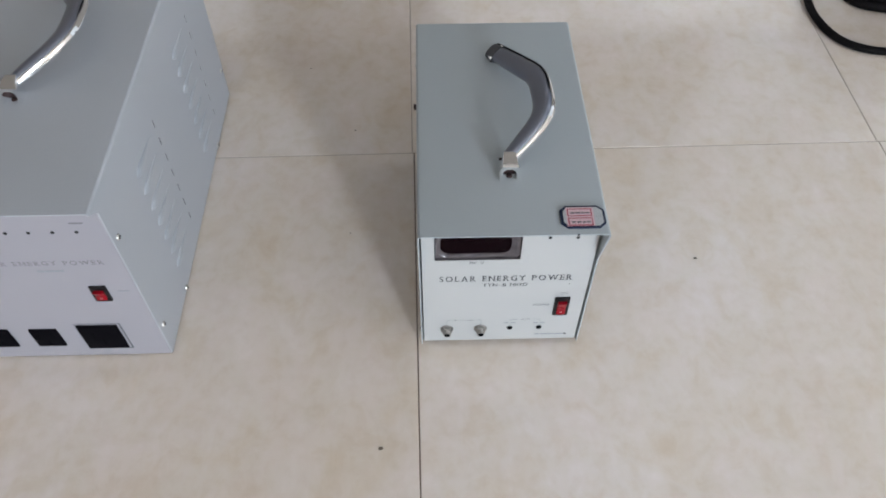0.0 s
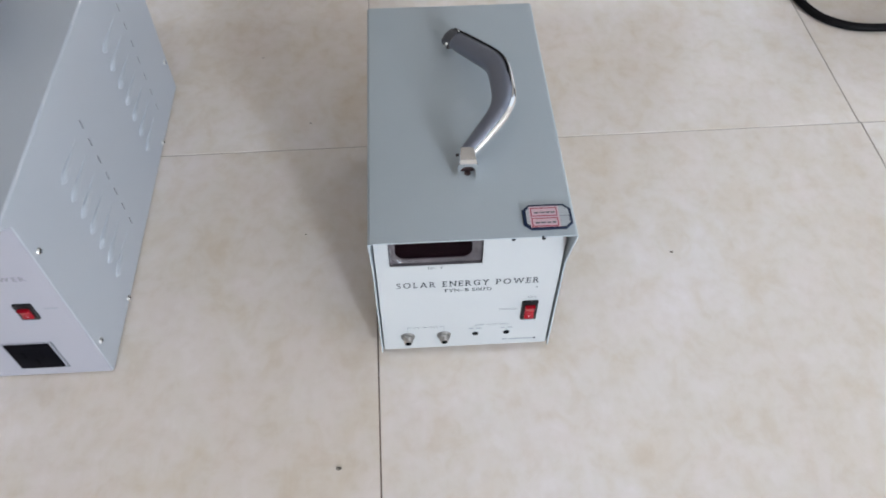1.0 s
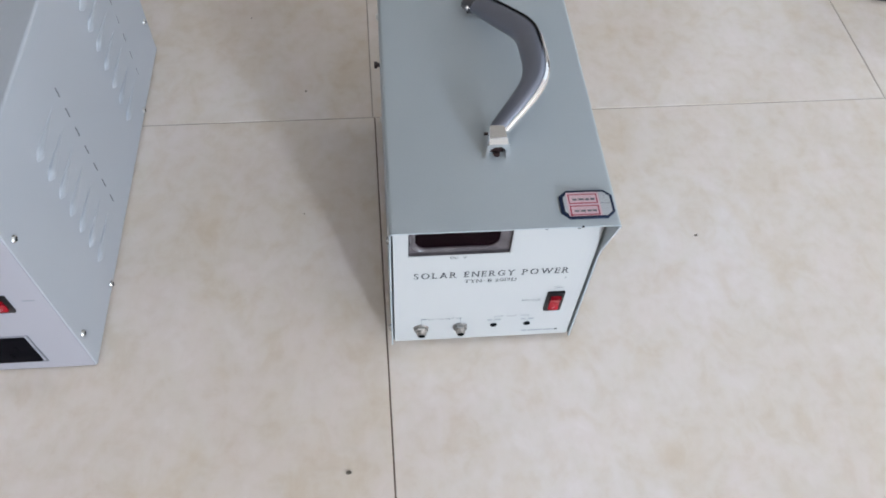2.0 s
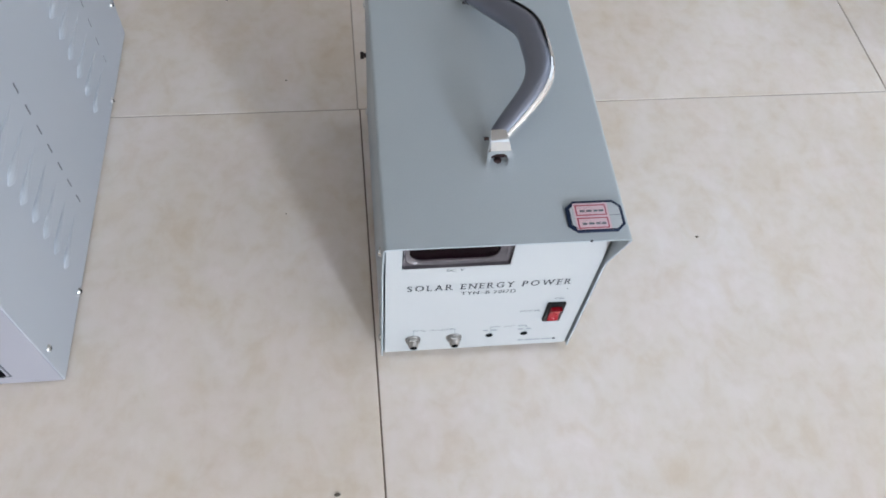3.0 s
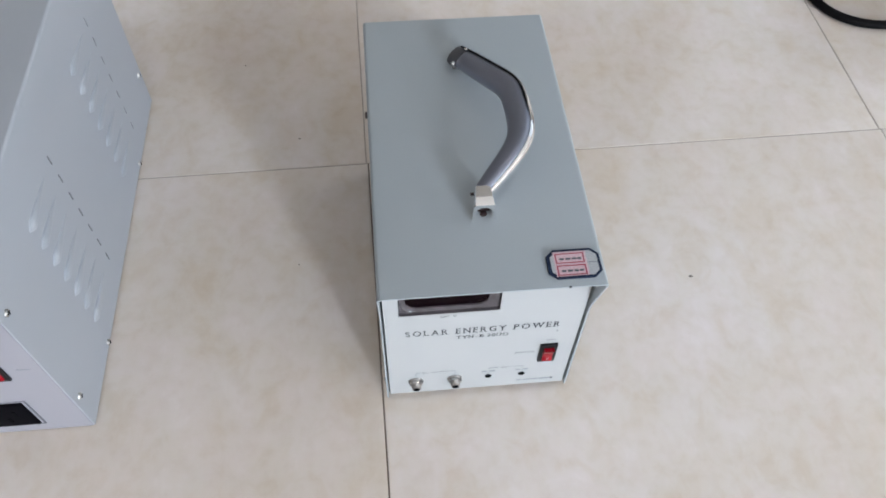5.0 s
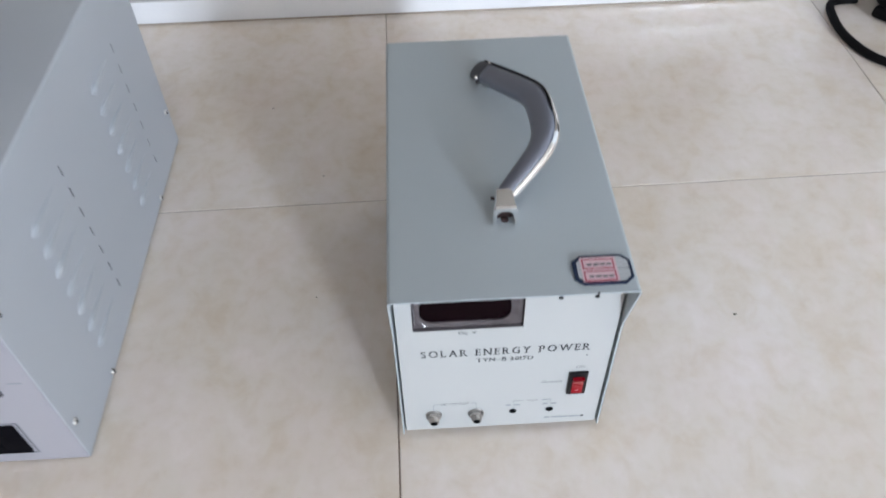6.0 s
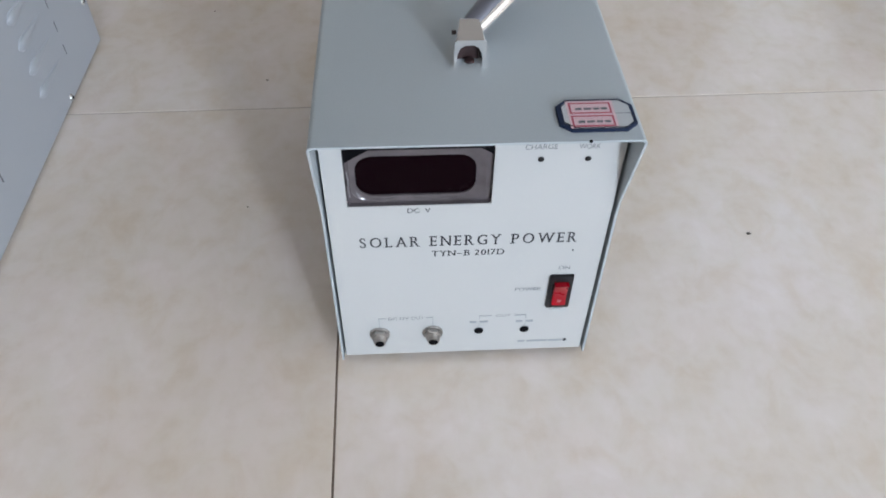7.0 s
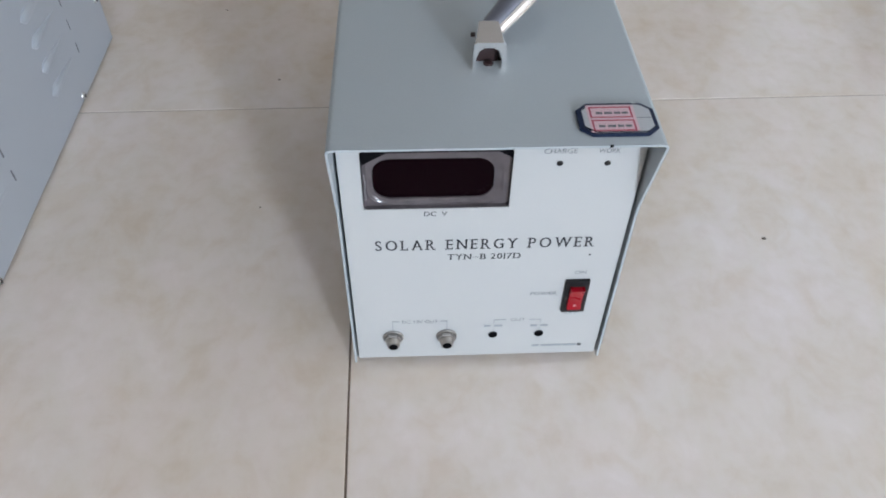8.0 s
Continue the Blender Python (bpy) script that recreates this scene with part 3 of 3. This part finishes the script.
    for x, z in ((0.0870, 0.0296), (0.1167, 0.0297)):
        jack = part("jack_socket", turned([(0.0031, -0.0005), (0.0031, 0.0003), (0.0026, 0.0005)], (x, 0, z), "-y", 20), FAINT_INK, face, "small black jack socket")
        part("bore", turned([(0.0029, 0.0002), (0.0029, 0.0007)], (x, 0, z), "-y", 20), HOLE, jack)
    for x in (0.0230, 0.0572):
        dc_socket(face, x, 0.0296)
    rocker_switch(face, 0.1278, 0.1424, 0.0532, 0.0830)
    # bracket lines and small print over the sockets
    for x0, x1, z0, z1 in ((0.0228, 0.0232, 0.0365, 0.0455), (0.0570, 0.0574, 0.0365, 0.0452), (0.0228, 0.0275, 0.0451, 0.0455), (0.0530, 0.0574, 0.0448, 0.0452),
                           (0.0868, 0.0872, 0.0415, 0.0450), (0.1165, 0.1169, 0.0410, 0.0446), (0.0868, 0.0945, 0.0446, 0.0450), (0.1095, 0.1169, 0.0442, 0.0446),
                           (0.0868, 0.0872, 0.0340, 0.0362), (0.1165, 0.1169, 0.0340, 0.0362)):
        bar(x0, x1, z0, z1, face, PALE_INK, "bracket_line")
    lettering("OUT", 0.0975, 0.1068, 0.0446, 0.0027, face, FADED_INK)
    for x0, x1, z in ((0.0808, 0.0850, 0.0387), (0.0872, 0.0925, 0.0387), (0.1107, 0.1148, 0.0379), (0.1168, 0.1217, 0.0379),
                      (0.1135, 0.1180, 0.0162), (0.1195, 0.1330, 0.0161), (0.1338, 0.1430, 0.0160)):
        bar(x0, x1, z - 0.0008, z + 0.0008, face, PALE_INK)
    bar(0.1437, 0.1460, 0.0150, 0.0172, face, INK)
    part("speck", turned([(0.0007, -0.0002), (0.0006, 0.0002)], (0.1387, 0, 0.1045), "-y", 8), INK, face)
    # side screws
    for y in (0.012, deep - 0.005):
        for z in (0.012, 0.150):
            screw("cover_screw", (wide, y, z), unit, "x")
            screw("cover_screw", (0.0, y, z), unit, "-x")
    part("rear_bolt", turned([(0.0034, -0.0055), (0.0036, -0.0048), (0.0036, -0.0025), (0.0022, -0.0022), (0.0022, 0.0005)], (0.0, deep - 0.002, 0.0875), "x", 12), LINING, unit, "dark brown bolt head", smooth=True)
    # paint worn through on the front lip
    part("paint_chip", block(0.1335, 0.1352, -0.0188, -0.0178, 0.2000, 0.2013, 0.0002, 1), HOLE, unit)

    carry_handle(unit, 0.0811, 0.0450, 0.2180, high, radians(60), 0.0388, 0.0097)

    # acrylic badge with a paper slip
    badge = new("badge")
    badge.parent = unit
    badge.location, badge.scale = (0.003, 0.0028, high), (1.0, 0.90, 0.62)
    tagged(badge, "clear acrylic badge with navy edge and pink paper slip")
    rim = cut_corners(0.1178, 0.1560, -0.0166, 0.0104, 0.0056)
    part("edge", prism(rim, 0.0002, 0.0026, 0.0004), NAVY, badge, "navy blue bevelled edge")
    part("backing_paper", prism(cut_corners(0.1207, 0.1538, -0.0149, 0.0080, 0.0044), 0.0025, 0.0028), GREY_PAPER, badge)
    part("paper_slip", block(0.1229, 0.1462, -0.0148, 0.0079, 0.0027, 0.0030), PAPER, badge, "pink paper slip with two red frames")
    for y0, y1 in ((-0.0032, 0.0062), (-0.0143, -0.0050)):
        x0, x1, w = 0.1240, 0.1448, 0.0009
        bm = bmesh.new()
        for a in ((x0, x1, y0, y0 + w), (x0, x1, y1 - w, y1), (x0, x0 + w, y0 + w, y1 - w), (x1 - w, x1, y0 + w, y1 - w)):
            block(*a, 0.0030, 0.0032, bm=bm)
        part("red_frame", bm, RED_INK, badge)
        for a, b in ((0.0030, 0.0062), (0.0072, 0.0110), (0.0120, 0.0150), (0.0158, 0.0188)):
            mid_y = (y0 + y1) / 2 - 0.0006
            part("print_bar", block(x0 + a, x0 + b, mid_y - 0.0009, mid_y + 0.0009, 0.0030, 0.00315), FAINT_INK, badge)
    part("crease_line", block(0.1463, 0.1545, -0.0035, -0.0031, 0.0028, 0.0029), FAINT_INK, badge)
    part("clear_plate", prism(cut_corners(0.1203, 0.1542, -0.0153, 0.0084, 0.0045), 0.0033, 0.0040, 0.0003), CLEAR, badge, "clear acrylic plate").visible_shadow = False
    return unit


def large_unit():
    """The larger pale unit beside it."""
    wide, high, deep = 0.200, 0.238, 0.402
    unit = thing("large_power_unit", -0.4605, -0.004, 0.0, "larger pale grey metal power unit with louvred sides", "power unit")
    def large_front(z):
        return -0.001 if z < 0.224 else -0.001 - 0.0135 * min(1.0, (z - 0.224) / 0.011)

    part("cover", cover_sheet(wide, high, deep, large_front, 0.0028, 0.0012, 0.0025), LIGHT_COVER, unit, "pale grey folded metal cover", smooth=True)
    part("back_panel", block(0.0016, wide - 0.0016, deep - 0.003, deep - 0.001, 0.002, high - 0.0016), LIGHT_COVER, unit)
    part("base_plate", block(0.005, wide - 0.005, 0.004, deep - 0.006, 0.0, 0.0045), LIGHT_COVER, unit)
    face = new("front_panel")
    face.parent = unit
    tagged(face, "lilac-white printed front panel")
    part("plate", block(0.0014, wide - 0.0014, -0.0016, 0.0004, 0.002, high - 0.0014, 0.0004, 1), PALE_PANEL, face)
    rocker_switch(face, 0.1565, 0.1718, 0.1015, 0.1242, -0.0016)
    for x0, x1, z0, z1 in ((0.1205, 0.1605, 0.0175, 0.0590), (0.0722, 0.1000, 0.0235, 0.0538), (0.0250, 0.0528, 0.0235, 0.0545)):
        outlet = part("outlet", block(x0, x1, -0.0036, -0.001, z0, z1, 0.0012, 2), OUTLET, face, "black mains outlet", smooth=True)
        bm = bmesh.new()
        cx, cz = (x0 + x1) / 2, (z0 + z1) / 2
        block(cx - 0.0090, cx - 0.0065, -0.0040, -0.0030, cz - 0.001, cz + 0.008, bm=bm)
        block(cx + 0.0065, cx + 0.0090, -0.0040, -0.0030, cz - 0.001, cz + 0.008, bm=bm)
        block(cx - 0.0012, cx + 0.0012, -0.0040, -0.0030, cz - 0.012, cz - 0.004, bm=bm)
        part("slots", bm, HOLE, outlet)
    bm = bmesh.new()
    for a in ((0.1625, 0.1640, 0.0162, 0.0606), (0.1192, 0.1198, 0.0162, 0.0606), (0.1192, 0.1640, 0.0152, 0.0162), (0.1192, 0.1640, 0.0606, 0.0612)):
        block(a[0], a[1], -0.0019, -0.0012, a[2], a[3], bm=bm)
    part("outlet_outline", bm, FAINT_INK, face)
    serif_lettering("SOLAR ENERGY POWER", 0.0660, 0.1818, 0.1592, 0.0058, face, FADED_INK, y=-0.0016)
    for x0, x1 in ((0.1200, 0.1265), (0.1275, 0.1350), (0.1358, 0.1435)):
        bar(x0, x1, 0.1464, 0.1488, face, PALE_INK, y=-0.0016)
    bar(0.1805, 0.1905, 0.1148, 0.1158, face, PALE_INK, y=-0.0016)
    for x in (0.1155, 0.1345, 0.1545, 0.1745):
        part("indicator", turned([(0.0017, 0.0010), (0.0017, 0.0019), (0.0011, 0.0022)], (x, 0, 0.2010), "-y", 12), BLACK, face)
    bar(0.1720, 0.1835, 0.2117, 0.2131, face, FADED_INK, y=-0.0016)
    # stamped louvres in two columns on both sides
    for col in (0.080, 0.251):
        for k in range(7):
            z = 0.0425 + 0.0228 * k
            for sx, d in ((wide, 1), (0.0, -1)):
                rings = []
                for i in range(13):
                    s = -1 + i / 6
                    f = max(0.03, 1 - abs(s) ** 10) ** 0.5 * max(0.04, 1 - 0.55 * (s + 1))
                    y = col + 0.036 + 0.036 * s
                    ring = []
                    for j in range(7):
                        a = math.pi * j / 6
                        ring.append((sx + d * (0.0036 * f * math.sin(a) ** 0.6 - 0.0003), y, z + 0.0066 * f * math.cos(a)))
                    rings.append(ring)
                louvre = part("louvre", loft(rings), LIGHT_COVER, unit, smooth=True)
                # thin dark strip paints the shade in the louvre's open rear end
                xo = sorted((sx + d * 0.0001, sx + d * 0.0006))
                part("slit_shade", block(*xo, col + 0.0712, col + (0.0726 if col < 0.2 else 0.0719), z - 0.0052, z + 0.0048), SLIT_SHADE, louvre)
    for y, z in ((0.004 + 0.0033, 0.0444), (0.008, 0.182), (0.079, 0.0060), (0.392, 0.050), (0.300, 0.0065)):
        screw("cover_screw", (wide, y, z), unit, "x", 0.0032)
    carry_handle(unit, 0.100, 0.118, 0.300, high, radians(66), 0.046, 0.0105)
    return unit


power_unit()
large_unit()


# ---- loose things on the floor ----
def tube(name, points, r, mat, label, category, turns=10):
    """A smooth round cable through a few turning points."""
    pts = [Vector(p) for p in points]
    path = []
    for i in range(len(pts) - 1):
        p0, p1, p2, p3 = pts[max(i - 1, 0)], pts[i], pts[i + 1], pts[min(i + 2, len(pts) - 1)]
        for k in range(turns):
            t = k / turns
            path.append(0.5 * (2 * p1 + (p2 - p0) * t + (2 * p0 - 5 * p1 + 4 * p2 - p3) * t * t + (3 * p1 - p0 - 3 * p2 + p3) * t ** 3))
    path.append(pts[-1])
    rings = []
    for i, p in enumerate(path):
        way = (path[min(i + 1, len(path) - 1)] - path[max(i - 1, 0)]).normalized()
        a = way.cross(Vector((0, 0, 1))).normalized()
        b = a.cross(way)
        rings.append([p + a * (r * math.cos(q)) + b * (r * math.sin(q)) for q in (math.pi * j / 6 for j in range(12))])
    return tagged(part(name, loft(rings), mat, smooth=True), label, category)


tube("power_cable", [(0.640, 0.630, 0.0065), (0.603, 0.624, 0.0065), (0.590, 0.586, 0.0065), (0.589, 0.541, 0.0065), (0.602, 0.498, 0.0065), (0.628, 0.473, 0.0065),
                     (0.668, 0.462, 0.0065), (0.730, 0.466, 0.0065), (0.810, 0.496, 0.0065), (0.900, 0.556, 0.0065)], 0.0056, RUBBER,
     "thick black rubber cable lying in a loop on the floor", "cable")
ring = []
for k in range(138):
    a = 2 * math.pi * k / 12 + math.pi
    turn = k / 12
    ring.append((0.770 + (0.118 - 0.006 * (turn % 2)) * math.cos(a), 0.596 + (0.044 - 0.004 * (turn % 2)) * math.sin(a), 0.0085 + 0.0150 * turn))
tube("coiled_cable", ring, 0.0083, RUBBER, "stacked coil of thick black cable on the floor by the wall", "cable", 5)

for x, y, r in ((-0.043, -0.1146, 0.0022), (0.309, 0.1055, 0.0017), (-0.155, 0.452, 0.0010), (-0.087, 0.325, 0.0011), (-0.085, 0.152, 0.0008)):
    bm = bmesh.new()
    bmesh.ops.create_icosphere(bm, subdivisions=1, radius=r)
    for v in bm.verts:
        v.co = Vector((v.co.x * 1.3, v.co.y * 0.8, v.co.z * 0.45)) * (1 + 0.25 * noise.noise(v.co * 900))
    grit = part("grit", bm, DIRT)
    grit.location = (x, y, r * 0.42)
    tagged(grit, "tiny dark crumb of grit on the floor tile", "grit", "grit on the floor")

# ---- floor of large polished tiles ----
PITCH, GAP, TURN = 0.600, 0.0013, 0.65
CROSS = (-0.0105, 0.2822)
floor = tagged(part("floor", block(X0 - 0.2, X1 + 0.2, Y0 - 0.2, Y1 + 0.2, -0.05, -0.0006), GROUT), "floor of large polished cream tiles with thin dark joints", "floor", kind="structure")
bm = block(GAP / 2, PITCH - GAP / 2, GAP / 2, PITCH - GAP / 2, -0.010, 0.0, 0.0004, 1)
tile_mesh = bpy.data.meshes.new("tile")
bm.to_mesh(tile_mesh)
bm.free()
tile_mesh.materials.append(TILE)
here = pose(CROSS[0], CROSS[1], 0, 0, 0, TURN)
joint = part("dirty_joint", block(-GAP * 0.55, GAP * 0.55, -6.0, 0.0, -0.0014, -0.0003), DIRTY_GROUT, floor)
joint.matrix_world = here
for i in range(-5, 8):
    for j in range(-10, 1):
        tile = new("tile", tile_mesh)
        tile.parent = floor
        tile.matrix_world = here @ pose(i * PITCH - (0.0022 if j == 0 else 0.0), j * PITCH, 0)
